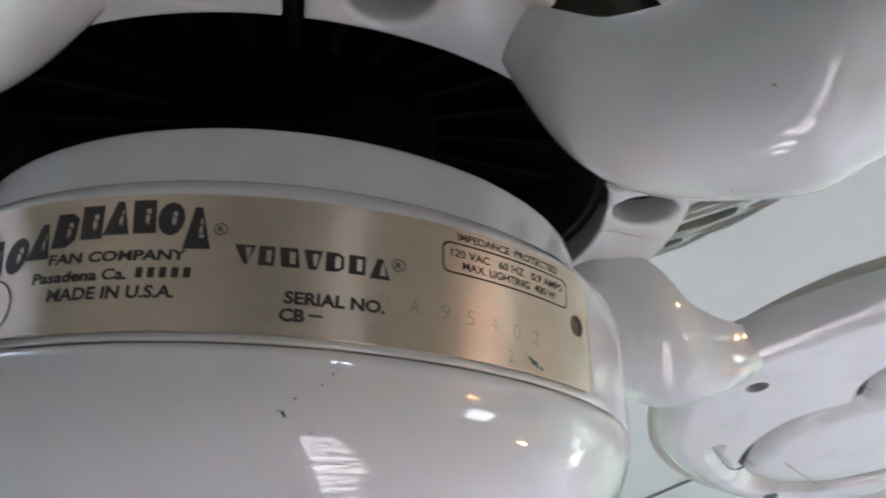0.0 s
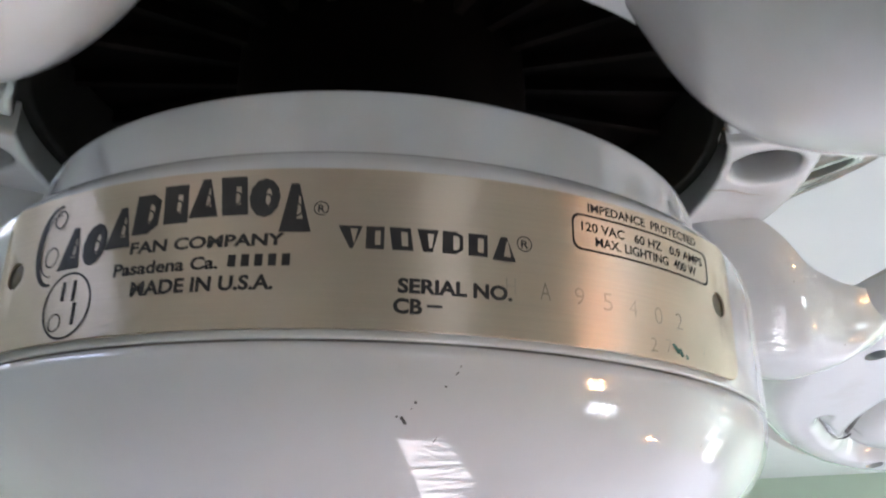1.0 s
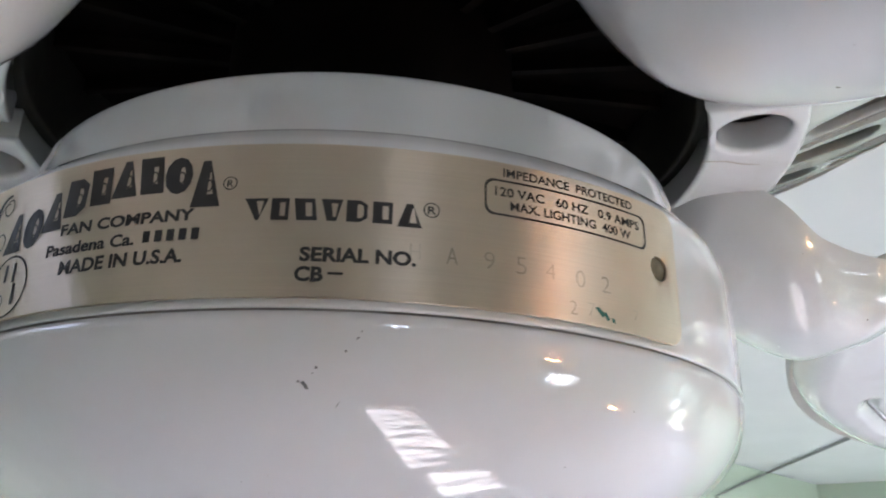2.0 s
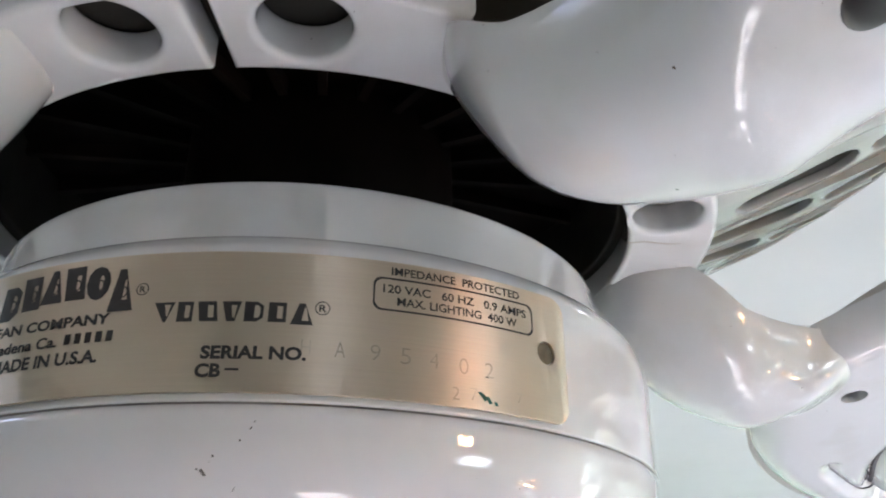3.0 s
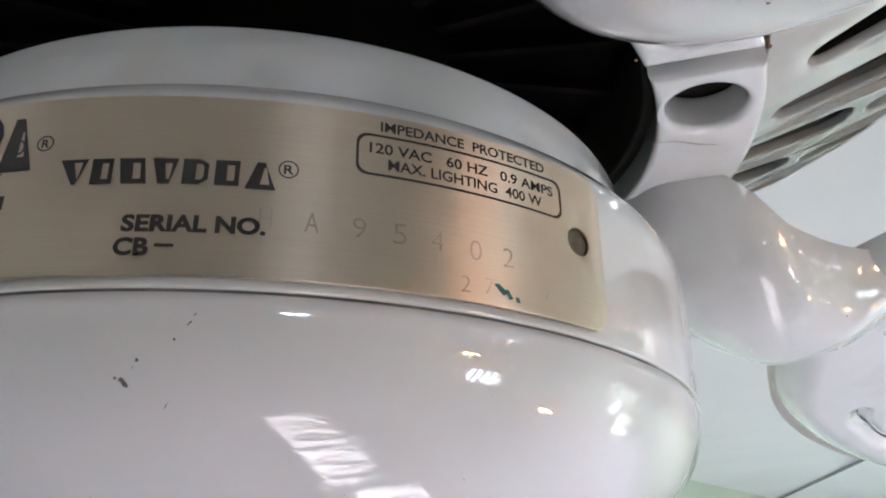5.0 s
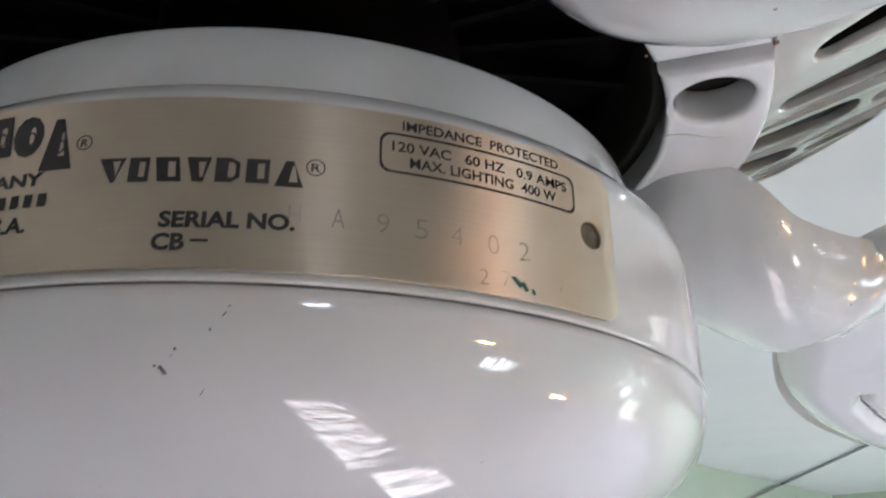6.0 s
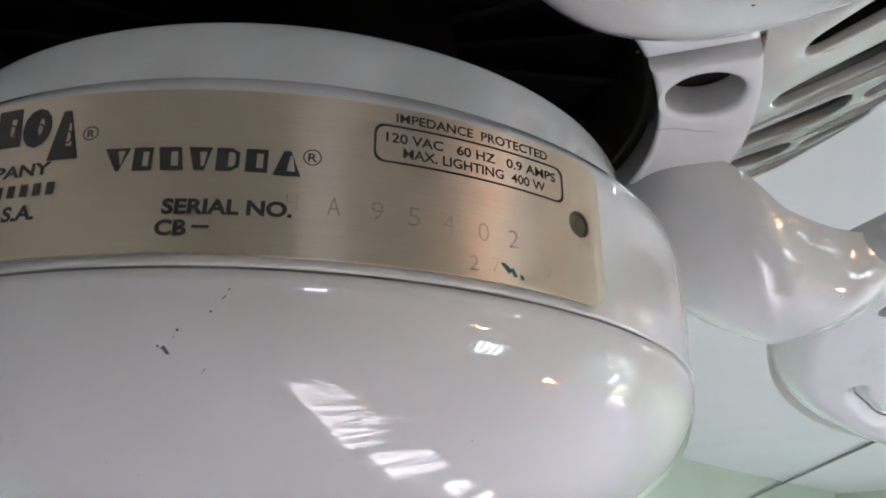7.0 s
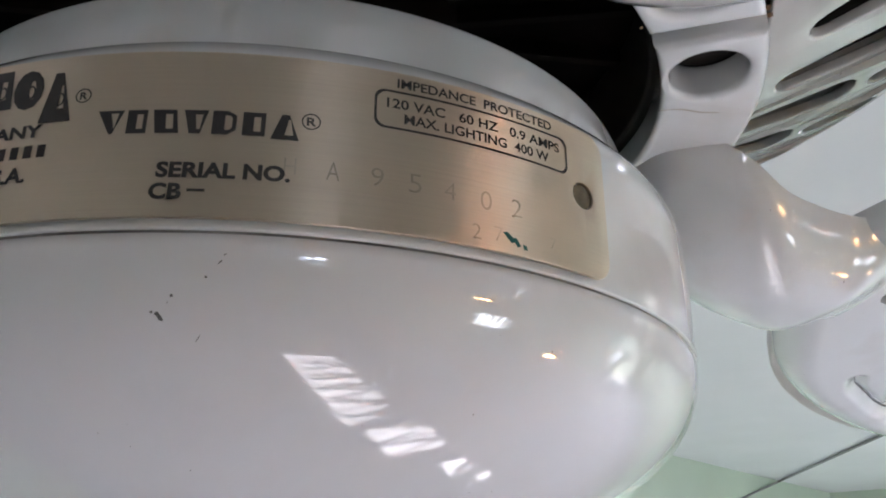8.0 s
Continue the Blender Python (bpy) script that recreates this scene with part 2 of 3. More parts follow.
for i, (a, b, sill, head) in enumerate(SOUTH_WINDOWS):
    build_window(i + 1, a, b, Y0, -1, sill, head, (1, 5, 3)[i], SOUTH_WATTS[i], (0.86, 0.93, 1.0))
for i, (m, a, b, c, d, watts) in enumerate(ADDED_ROOF_WINDOWS):
    win = tagged(new("window_%d" % (i + 1 + len(SOUTH_WINDOWS))), "small white framed roof window, added out of view, with grey louvre slats", "window", kind="structure")
    win.matrix_world = ROOM @ m
    fr = box(a, a + 0.02, c, d, CEIL + 0.062, CEIL + 0.10)
    box(b - 0.02, b, c, d, CEIL + 0.062, CEIL + 0.10, fr)
    box(a + 0.02, b - 0.02, c, c + 0.02, CEIL + 0.062, CEIL + 0.10, fr)
    box(a + 0.02, b - 0.02, d - 0.02, d, CEIL + 0.062, CEIL + 0.10, fr)
    part("window_frame", fr, TRIM, win, "", 30)
    # upright louvres added across the opening to stripe the sun, each a little askew
    n = max(2, int((b - a) / 0.066))
    for k in range(n):
        tip, twist = -13 - 9 * math.sin(2.7 * k + 1.3 * i), 16 * math.sin(1.9 * k + i)
        slat = box(-0.0012, 0.0012, -(d - c) / 2, (d - c) / 2, -0.07, 0.07)
        part("added_louvre_slat", turned(slat, pose(a + (b - a) * (k + 0.5) / n, (c + d) / 2, CEIL + 0.18, 0, tip, twist)), SLAT, win, "", 30)
    # area lamp in the added opening, filling in for sky
    lamp = new("sky_fill", bpy.data.lights.new("sky_fill", "AREA"))
    lamp.data.shape, lamp.data.size, lamp.data.size_y = "RECTANGLE", b - a, d - c
    lamp.data.energy, lamp.data.color = watts, (0.84, 0.90, 1.0)
    lamp.matrix_world = ROOM @ m @ pose((a + b) / 2, (c + d) / 2, CEIL + 0.03)

# cable along the ceiling and down the green wall
line = [Vector(p) for p in ((2.2, -0.9, CEIL - 0.008), (3.2, 0.55, CEIL - 0.008), (3.80, 1.01, CEIL - 0.008), (4.2, 1.31, CEIL - 0.008), (4.73, 1.722, CEIL - 0.012), (4.43, 1.732, CEIL - 0.09), (4.05, 1.732, CEIL - 0.19), (4.0, 1.732, FLOOR_Z + 0.1))]
cable = part("cable", turned(tube(line, 0.0065, 8), ROOM), CABLE, None)
tagged(cable, "thin dark grey cable clipped along the ceiling", "cable")


def build_lamp(name, foot, bulb, label):
    """A warm lamp: a base, a stem and a small terracotta shade open below and above."""
    lamp = tagged(new(name), label, "lamp")
    lamp.matrix_world = Matrix.Translation(foot)
    h = bulb - foot[2]
    part("base", lathe(rounded([(0.001, 0.02), (0.10, 0.018), (0.11, 0.0), (0.001, 0.0)], 0.006), 32), SCREW, lamp)
    part("stem", lathe([(0.009, 0.015), (0.009, h - 0.05)], 16), SCREW, lamp)
    for k in (-1, 0, 1):
        bulb = turned(lathe([(0.001, 0.03), (0.012, 0.027), (0.019, 0.012), (0.018, -0.006), (0.008, -0.03), (0.001, -0.03)], 20), pose(0.05 * k, 0.04 * k, h + 0.012 * k * k))
        part("bulb", bulb, BULB, lamp, "warm glowing bulb")
    part("shade", lathe([(0.05, h + 0.12), (0.11, h + 0.075), (0.112, h + 0.07), (0.052, h + 0.115)], 32, True), WARMPAINT, lamp, "small terracotta shade")


build_lamp("floor_lamp", (1.42, 0.08, FLOOR_Z), -0.74, "floor lamp with a warm bulb and terracotta shade")
build_lamp("floor_lamp", (1.95, -0.92, FLOOR_Z), -0.03, "tall floor lamp with a warm bulb and terracotta shade")

# ---- the ceiling fan ----
fan = tagged(new("ceiling_fan"), "white enamelled ceiling fan with ornate irons and brushed brass nameplate", "ceiling fan")
R = 0.068
Z_PAD = 0.0508                       # underside of the irons' flanges


def build_switch_housing():
    band = rounded([(0.0600, 0.0014), (0.0674, 0.0014), (0.0676, 0.0016), (0.0676, 0.0026), (0.0675, 0.0190), (0.0668, 0.0224), (0.0648, 0.0250), (0.0622, 0.0261), (0.0600, 0.0261)], 0.0012)
    body = part("switch_housing", lathe(band, 200), WHITE, fan, "white enamelled cylindrical switch housing", 50)
    neck = rounded([(0.0620, 0.0258), (0.0614, 0.0275), (0.0596, 0.0345), (0.0590, 0.0372), (0.0560, 0.0375), (0.0520, 0.0372), (0.0500, 0.0340)], 0.0009)
    part("neck", lathe(neck, 180), WHITE, body, "white turned collar", 50)
    lip = [(0.0662, 0.0012), (0.0672, 0.0012), (0.0675, 0.0010), (0.06755, -0.0002), (0.0674, -0.0010)]
    n, a, c, e = 40, 0.0674, 0.030, 1.85
    cup = [(a * max(1 - s ** e, 0) ** (1 / e), -0.0010 - c * s) for s in [math.sin(math.pi / 2 * k / n) for k in range(1, n)]]
    part("bowl", lathe(lip + cup + [(0.0005, -0.0010 - c)], 200), BOWL, body, "glossy white rounded lower bowl", 60)
    part("seam", lathe([(0.0666, 0.0010), (0.0673, 0.0010), (0.0673, 0.0016), (0.0666, 0.0016)], 200, True), SEAM_AND_GROOVE, body, "grimy dark seam line")
    return body


housing = build_switch_housing()


def bowl_point(angle, z, lift=0.0):
    a, c, e = 0.0674, 0.030, 1.85
    r = a * (1 - min(max(-0.0010 - z, 0) / c, 1) ** e) ** (1 / e) + lift
    return Vector((r * math.sin(radians(angle)), -r * math.cos(radians(angle)), z))


def build_scuff(path, width, material, label):
    """A thin scratch on the bowl along (angle, height) pairs, uneven in width."""
    bm = bmesh.new()
    pts = [bowl_point(p.x, p.y, 0.00004) for p in spline([(a, z, 0) for a, z in path], 4)]
    prev = None
    for i, p in enumerate(pts):
        way = (pts[min(i + 1, len(pts) - 1)] - pts[max(i - 1, 0)]).normalized()
        side = way.cross(Vector((p.x, p.y, 0)).normalized()).normalized()
        w = width * (0.35 + 0.65 * random.random()) * (0.3 if i in (0, len(pts) - 1) else 1)
        pair = (bm.verts.new(p + side * w), bm.verts.new(p - side * w))
        if prev:
            bm.faces.new((prev[0], prev[1], pair[1], pair[0]))
        prev = pair
    part("scuff", bm, material, housing, label, 0)


SCUFF = plain("dark_scuff", (0.09, 0.085, 0.09), 0.7, 0.0, (0.22, 0.21, 0.21), 900)
for path, width in (([(10.15, -0.0063), (10.4, -0.0066), (10.7, -0.0070)], 0.00030), ([(9.75, -0.0062), (9.85, -0.0064)], 0.00018), ([(11.3, -0.0050), (11.5, -0.0048)], 0.00018),
                    ([(14.0, -0.0033), (14.1, -0.0031)], 0.00016), ([(14.9, -0.0020), (15.2, -0.0016)], 0.00010), ([(13.3, -0.0087), (13.7, -0.0081)], 0.00005),
                    ([(48.6, -0.0004), (48.8, -0.0005)], 0.00016), ([(11.0, -0.0056), (11.15, -0.0054)], 0.00005), ([(15.3, -0.0011), (15.5, -0.0009)], 0.00008)):
    build_scuff(path, width, SCUFF, "small dark scuff in the enamel")
for angle, wide in ((2.2, 0.9), (4.0, 0.4), (19.4, 0.5), (23.2, 0.6), (30.6, 0.3), (33.1, 0.7), (38.4, 0.3), (43.0, 0.4), (55.5, 0.5), (61.0, 0.4)):
    build_scuff([(angle, -0.0004), (angle + wide, -0.0004 - 0.0001 * wide)], 0.00011, SCUFF, "tiny chip along the seam")


# ---- nameplate ----
def on_band(s_deg, h, lift=0.0):
    a = radians(s_deg)
    return Vector(((R + lift) * math.sin(a), -(R + lift) * math.cos(a), h))


def wrap(bm, lift):
    """Bends a flat sheet (x: metres along the band, y: height) round the housing."""
    for v in bm.verts:
        a = v.co.x / R
        r = R + lift + v.co.z
        v.co = Vector((r * math.sin(a), -r * math.cos(a), v.co.y))
    return bm


def chopped(bm, step=0.002):
    """Cuts a flat sheet into upright strips, so that it bends smoothly."""
    xs = [v.co.x for v in bm.verts]
    k = math.ceil(min(xs) / step)
    while k * step < max(xs):
        bmesh.ops.bisect_plane(bm, geom=list(bm.verts) + list(bm.edges) + list(bm.faces), plane_co=(k * step, 0, 0), plane_no=(1, 0, 0))
        k += 1
    return bm


def deg(a):
    return radians(a) * R


def round_rect(x0, x1, y0, y1, r, n=6):
    out = []
    for cx, cy, a0 in ((x1 - r, y1 - r, 0), (x0 + r, y1 - r, 90), (x0 + r, y0 + r, 180), (x1 - r, y0 + r, 270)):
        out += [(cx + r * math.cos(radians(a0 + 90 * k / n)), cy + r * math.sin(radians(a0 + 90 * k / n))) for k in range(n + 1)]
    return out


P0, P1, PB, PT = deg(-35.2), deg(52.0), 0.0022, 0.0208
outline = round_rect(P0, P1, PB, PT, 0.0026)
HOLES = [(deg(-32.2), 0.0117), (deg(48.7), 0.0120)]
plate = part("nameplate", wrap(chopped(sheet([outline] + [ring_of(x, y, 0.00165, 24) for x, y in HOLES], 0.0005, 0.0001, 1)), 0.0003), BRASS, fan,
             "brushed champagne brass nameplate with black printing", 25)
for x, y in HOLES:
    rivet = sheet([ring_of(x, y, 0.0016, 20)], 0.0003, 0.0001, 1)
    part("rivet", wrap(rivet, 0.00012), plain("dull_brass_rivet", (0.20, 0.17, 0.12), 0.5, 0.8, (0.13, 0.11, 0.08), 900), plate, "dull brass rivet")
INK_LIFT = 0.00060


def letters(text, a0, a1, z0, cap, stroke=0.0, slant=0.0, material=None, lift=None, label="black printed words"):
    """A line of print from angle a0 to a1, its feet at z0, its capitals cap high."""
    cu = bpy.data.curves.new("print", "FONT")
    cu.body, cu.size, cu.offset, cu.shear, cu.resolution_u = text, cap / 0.729, stroke, slant, 4
    ob = bpy.data.objects.new("print", cu)
    scene.collection.objects.link(ob)
    me = bpy.data.meshes.new_from_object(ob.evaluated_get(bpy.context.evaluated_depsgraph_get()))
    bm = bmesh.new()
    bm.from_mesh(me)
    bpy.data.objects.remove(ob)
    bpy.data.curves.remove(cu)
    bpy.data.meshes.remove(me)
    xs = [v.co.x for v in bm.verts]
    lo, hi = min(xs), max(xs)
    k = (deg(a1) - deg(a0)) / (hi - lo)
    for v in bm.verts:
        v.co = Vector((deg(a0) + (v.co.x - lo) * k, z0 + v.co.y, 0))
    part("lettering", wrap(bm, lift or INK_LIFT), material or INK, plate, label, 0)


def inked(shapes, name="printed_mark", material=None, lift=INK_LIFT, label="black printed mark"):
    bm = bmesh.new()
    for pts in shapes:
        bm.faces.new([bm.verts.new((x, y, 0)) for x, y in pts])
    bmesh.ops.triangulate(bm, faces=bm.faces)
    return part(name, wrap(chopped(bm, 0.001), lift), material or INK, plate, label, 0)


def ring_shape(cx, cy, rx, ry, w, n=28):
    """An open ring as quads."""
    out = []
    for i in range(n):
        a, b = 2 * math.pi * i / n, 2 * math.pi * (i + 1) / n
        out.append([(cx + rx * math.cos(a), cy + ry * math.sin(a)), (cx + rx * math.cos(b), cy + ry * math.sin(b)),
                    (cx + (rx - w) * math.cos(b), cy + (ry - w) * math.sin(b)), (cx + (rx - w) * math.cos(a), cy + (ry - w) * math.sin(a))])
    return out


def strip_shape(pts, w):
    """A line of given width, as quads, round a closed outline."""
    out = []
    n = len(pts)
    mid = (sum(p[0] for p in pts) / n, sum(p[1] for p in pts) / n)
    def inner(p):
        d = Vector((mid[0] - p[0], mid[1] - p[1]))
        return (p[0] + math.copysign(w, d.x), p[1] + math.copysign(w, d.y))
    for i in range(n):
        a, b = pts[i], pts[(i + 1) % n]
        out.append([a, b, inner(b), inner(a)])
    return out


letters("FAN COMPANY", -16.3, -1.0, 0.0115, 0.00140, 0.00007)
letters("Pasadena Ca.", -17.8, -7.0, 0.0090, 0.00150, 0.00006)
letters("MADE IN U.S.A.", -15.6, -1.7, 0.0065, 0.00165, 0.00008)
letters("SERIAL NO.", 9.35, 20.0, 0.0064, 0.00162, 0.00009)
letters("CB", 9.0, 11.6, 0.0041, 0.00165, 0.00009)
inked([[(deg(12.0), 0.00485), (deg(13.4), 0.00485), (deg(13.4), 0.00515), (deg(12.0), 0.00515)]], "lettering", label="printed dash")
letters("IMPEDANCE  PROTECTED", 28.6, 44.8, 0.0189, 0.00115, 0.00003)
letters("120 VAC   60 HZ   0.9 AMPS", 27.7, 45.7, 0.01635, 0.00118, 0.00003)
letters("MAX. LIGHTING  400 W", 29.3, 44.3, 0.01465, 0.00118, 0.00003)
inked(strip_shape(round_rect(deg(26.6), deg(46.7), 0.0138, 0.01845, 0.0011), 0.00026), "printed_frame", label="thin black rounded frame")
# code digits after the town: plain bars
inked([[(deg(-6.1 + 1.25 * i), 0.0091), (deg(-5.35 + 1.25 * i), 0.0091), (deg(-5.35 + 1.25 * i), 0.0105), (deg(-6.1 + 1.25 * i), 0.0105)] for i in range(5)])


SOLIDS = {  # plain outlines in a unit square
    "down": [(0, 1), (0.30, 1), (0.7, 1), (1, 1), (0.62, 0), (0.5, 0)],
    "up": [(0.36, 1), (0.5, 1), (0.62, 1), (1, 0), (0.6, 0), (0, 0)],
    "block": [(0, 1), (0.5, 1), (0.95, 1), (0.95, 0), (0.5, 0), (0, 0)],
    "skew": [(0, 1), (0.4, 1), (0.86, 1), (1, 0), (0.6, 0), (0.14, 0)],
    "wide": [(0, 1), (0.5, 1), (1, 1), (0.72, 0), (0.5, 0), (0.28, 0)],
    "round": [(0.5 + 0.5 * math.cos(math.pi * k / 6), 0.5 + 0.5 * math.sin(math.pi * k / 6)) for k in range(12)],
    "bay": [(0, 1), (0.6, 1), (0.93, 0.82), (0.93, 0.2), (0.6, 0), (0, 0)],
}


def hollow(kind, x0, x1, y0, y1, heart=0.52, lean=0.0):
    """A plain outlined shape, thicker on one side."""
    pts = SOLIDS[kind]
    cx, cy = sum(p[0] for p in pts) / len(pts), sum(p[1] for p in pts) / len(pts)
    at = lambda x, y: (x0 + (x1 - x0) * x + lean * (y1 - y0) * (y - 0.5), y0 + (y1 - y0) * y)
    inner = [(cx + 0.13 + (x - cx) * heart * 0.72, cy + (y - cy) * (heart + 0.20)) for x, y in pts]
    n = len(pts)
    return [[at(*pts[i]), at(*pts[(i + 1) % n]), at(*inner[(i + 1) % n]), at(*inner[i])] for i in range(n)]


shapes = []
for kind, a, wide in (("down", 3.80, 2.25), ("block", 6.35, 1.75), ("skew", 8.45, 2.25), ("wide", 11.0, 2.0), ("bay", 13.35, 2.1), ("block", 15.8, 1.95), ("up", 18.1, 2.35)):
    shapes += hollow(kind, deg(a), deg(a + wide), 0.01115 - 0.0002 * (a > 18), 0.0138, 0.42)
inked(shapes, label="row of plain black trade mark shapes")
inked(ring_shape(deg(21.35), 0.01330, 0.00095, 0.00095, 0.00014, 20))
letters("R", 20.98, 21.78, 0.01282, 0.00098, 0.00003, label="small printed letter in a ring")
shapes = []
for i, kind in enumerate(("up", "round", "up", "bay", "skew", "up", "skew", "round", "up")):
    a = -25.0 + 2.92 * i
    u = (a + 8.6) / 15.0
    q = min(u * u, 0.30 if u > 0 else 0.78)
    feet, top = 0.0152 - 0.0056 * q - 0.0010 * (i == 8), 0.0199 - 0.0050 * q
    shapes += hollow(kind, deg(a - 0.1), deg(a + 2.85), feet, top, 0.27, -0.10 * u)
    shapes += ring_shape(deg(a + 1.65), (feet + top) / 2 - 0.0003, 0.00055, 0.0008, 0.0002, 14)
inked(shapes, label="arched row of plain black trade mark blocks")
shapes = []
for r0, w in ((0.0052, 0.0009), (0.0040, 0.0003)):
    for k in range(18):
        a, b = radians(80 + 11 * k), radians(80 + 11 * (k + 1))
        ww = lambda q: w * (0.35 + 0.65 * math.sin(math.pi * (q - radians(80)) / radians(198)))
        cx, cy = deg(-26.3), 0.0143
        shapes.append([(cx + r0 * 0.62 * math.cos(a), cy + r0 * math.sin(a)), (cx + r0 * 0.62 * math.cos(b), cy + r0 * math.sin(b)),
                       (cx + (r0 * 0.62 - ww(b)) * math.cos(b), cy + (r0 - ww(b)) * math.sin(b)), (cx + (r0 * 0.62 - ww(a)) * math.cos(a), cy + (r0 - ww(a)) * math.sin(a))])
shapes += ring_shape(deg(-26.0), 0.0176, 0.0011, 0.0012, 0.00022, 18) + ring_shape(deg(-26.4), 0.0128, 0.0012, 0.0013, 0.00022, 18)
inked(shapes, label="black crescent flourish")
inked(ring_shape(deg(2.15), 0.0158, 0.00085, 0.00085, 0.00014, 20))
letters("R", 1.85, 2.5, 0.01538, 0.00086, 0.00003, label="small printed letter in a ring")
inked(ring_shape(deg(-23.1), 0.0064, 0.0037, 0.0040, 0.00028, 36) + ring_shape(deg(-24.3), 0.0045, 0.0010, 0.0011, 0.00016, 20)
      + [[(deg(-24.0), 0.0070), (deg(-23.55), 0.0070), (deg(-23.55), 0.0093), (deg(-24.0), 0.0093)],
         [(deg(-22.6), 0.0068), (deg(-22.15), 0.0068), (deg(-22.15), 0.0093), (deg(-22.6), 0.0093)],
         [(deg(-22.2), 0.0040), (deg(-21.75), 0.0040), (deg(-21.75), 0.0066), (deg(-22.2), 0.0066)]], label="round black approval mark of plain bars")
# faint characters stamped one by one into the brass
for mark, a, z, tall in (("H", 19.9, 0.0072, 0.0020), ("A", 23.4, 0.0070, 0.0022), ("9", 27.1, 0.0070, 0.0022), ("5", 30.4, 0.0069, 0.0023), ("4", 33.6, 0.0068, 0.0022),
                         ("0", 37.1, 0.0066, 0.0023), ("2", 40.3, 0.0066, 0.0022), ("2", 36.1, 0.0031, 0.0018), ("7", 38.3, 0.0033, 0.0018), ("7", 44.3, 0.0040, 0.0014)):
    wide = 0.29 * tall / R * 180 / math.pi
    # flat copies: the darker paints the groove's shade, the offset lighter its glint
    letters(mark, a - wide, a + wide, z, tall, -0.00003, 0.0, STAMP_SHADED, 0.00056, "faint stamped character, its groove shade put in as darker metal")
    letters(mark, a - wide + 0.10, a + wide + 0.10, z - 0.00007, tall, -0.00004, 0.0, STAMP_LIT, 0.00054, "lit edge of the stamping, put in as a lighter offset copy")
inked([[(deg(38.7), 0.0045), (deg(39.2), 0.0046), (deg(40.1), 0.0038), (deg(39.6), 0.0034)], [(deg(39.7), 0.0040), (deg(40.1), 0.0042), (deg(40.6), 0.0033), (deg(40.2), 0.0031)],
       [(deg(40.8), 0.0036), (deg(41.2), 0.0035), (deg(41.3), 0.0030), (deg(40.9), 0.0030)]],
      "ink_smudge", GREEN_INK, 0.00059, "green marker smudge")

# ---- dark rotor above the housing ----
part("rotor", lathe([(0.012, 0.0780), (0.0700, 0.0780), (0.0700, 0.0800), (0.012, 0.0800)], 96, True), DARK, fan, "black motor rotor plate")
for i in range(24):
    a = 360 / 24 * i + 3
    fin = box(-0.0009, 0.0009, -0.0655, -0.0300, 0.0745, 0.0780)
    part("rotor_fin", turned(fin, pose(0, 0, 0, 0, 0, a)), BLACK, fan, "black radial rotor fin", 30)
part("flywheel", lathe(rounded([(0.0660, 0.0800), (0.0655, 0.0583), (0.0845, 0.0583), (0.0850, 0.0720), (0.0700, 0.0800)], 0.001), 120), RUBBER, fan, "dark rubber flywheel ring")
part("motor_shaft", lathe([(0.0120, 0.0385), (0.0300, 0.0385), (0.0300, 0.0780)], 60), DARK, fan, "black motor shaft sleeve")

# ---- vented motor housing ----
NV = 34
CONE0, CONE1 = 0.0872, 0.1500


def cone_z(r):
    return 0.0665 + (r - 0.0895) * 0.38 + 8.0 * max(r - 0.130, 0) ** 2


def slot(a, r0, r1, w, slant):
    """A long hole with round ends, from r0 to r1."""
    p, q = radians(a), radians(a + slant)
    A, B = Vector((r0 * math.sin(p), -r0 * math.cos(p))), Vector((r1 * math.sin(q), -r1 * math.cos(q)))
    d = (B - A).normalized()
    s = Vector((-d.y, d.x))
    out = []
    for k in range(7):
        t = radians(-90 + 30 * k)
        out.append(tuple(B + d * w * math.cos(t) + s * w * math.sin(t)))
    for k in range(7):
        t = radians(90 + 30 * k)
        out.append(tuple(A + d * w * 0.7 * math.cos(t) + s * w * 0.7 * math.sin(t)))
    return out


def build_motor_housing():
    rim = []
    n = NV * 12
    for i in range(n):
        a = 2 * math.pi * i / n
        r = CONE1 + 0.0016 * abs(math.cos(NV / 4 * a)) ** 0.6
        rim.append((r * math.sin(a), -r * math.cos(a)))
    inner = ring_of(0, 0, CONE0, NV * 8)
    holes = []
    for i in range(NV):
        a = 360 / NV * i - 1.8
        holes.append(slot(a, 0.1010, 0.1190, 0.0056, -3.5))
        holes.append(slot(a + 5.3, 0.1300, 0.1405, 0.0044, -2.5))
    bm = sheet([rim, inner] + holes, 0.0030, 0.0007, 2)
    for v in bm.verts:
        v.co.z += cone_z(math.hypot(v.co.x, v.co.y))
    body = part("motor_housing", bm, VENTED, fan, "white vented motor housing with rows of slots", 35)
    wall = rounded([(0.1485, 0.0905), (0.1505, 0.1050), (0.1505, 0.1500), (0.1200, 0.1850), (0.0450, 0.2050), (0.0200, 0.2060)], 0.010)
    part("motor_shell", lathe(wall, 120), VENTED, body, "white motor shell")
    part("motor_core", lathe(rounded([(0.0875, 0.0715), (0.1340, 0.0895), (0.1430, 0.0990), (0.1430, 0.1450), (0.0300, 0.1500)], 0.004), 90), BLACK, body, "black motor core behind the slots")


build_motor_housing()
part("downrod", lathe([(0.011, 0.2), (0.011, CEIL)], 24), WHITE, fan, "white downrod")
part("canopy", lathe(rounded([(0.012, CEIL - 0.07), (0.045, CEIL - 0.06), (0.07, CEIL - 0.02), (0.07, CEIL)], 0.01), 48), WHITE, fan, "white ceiling canopy")

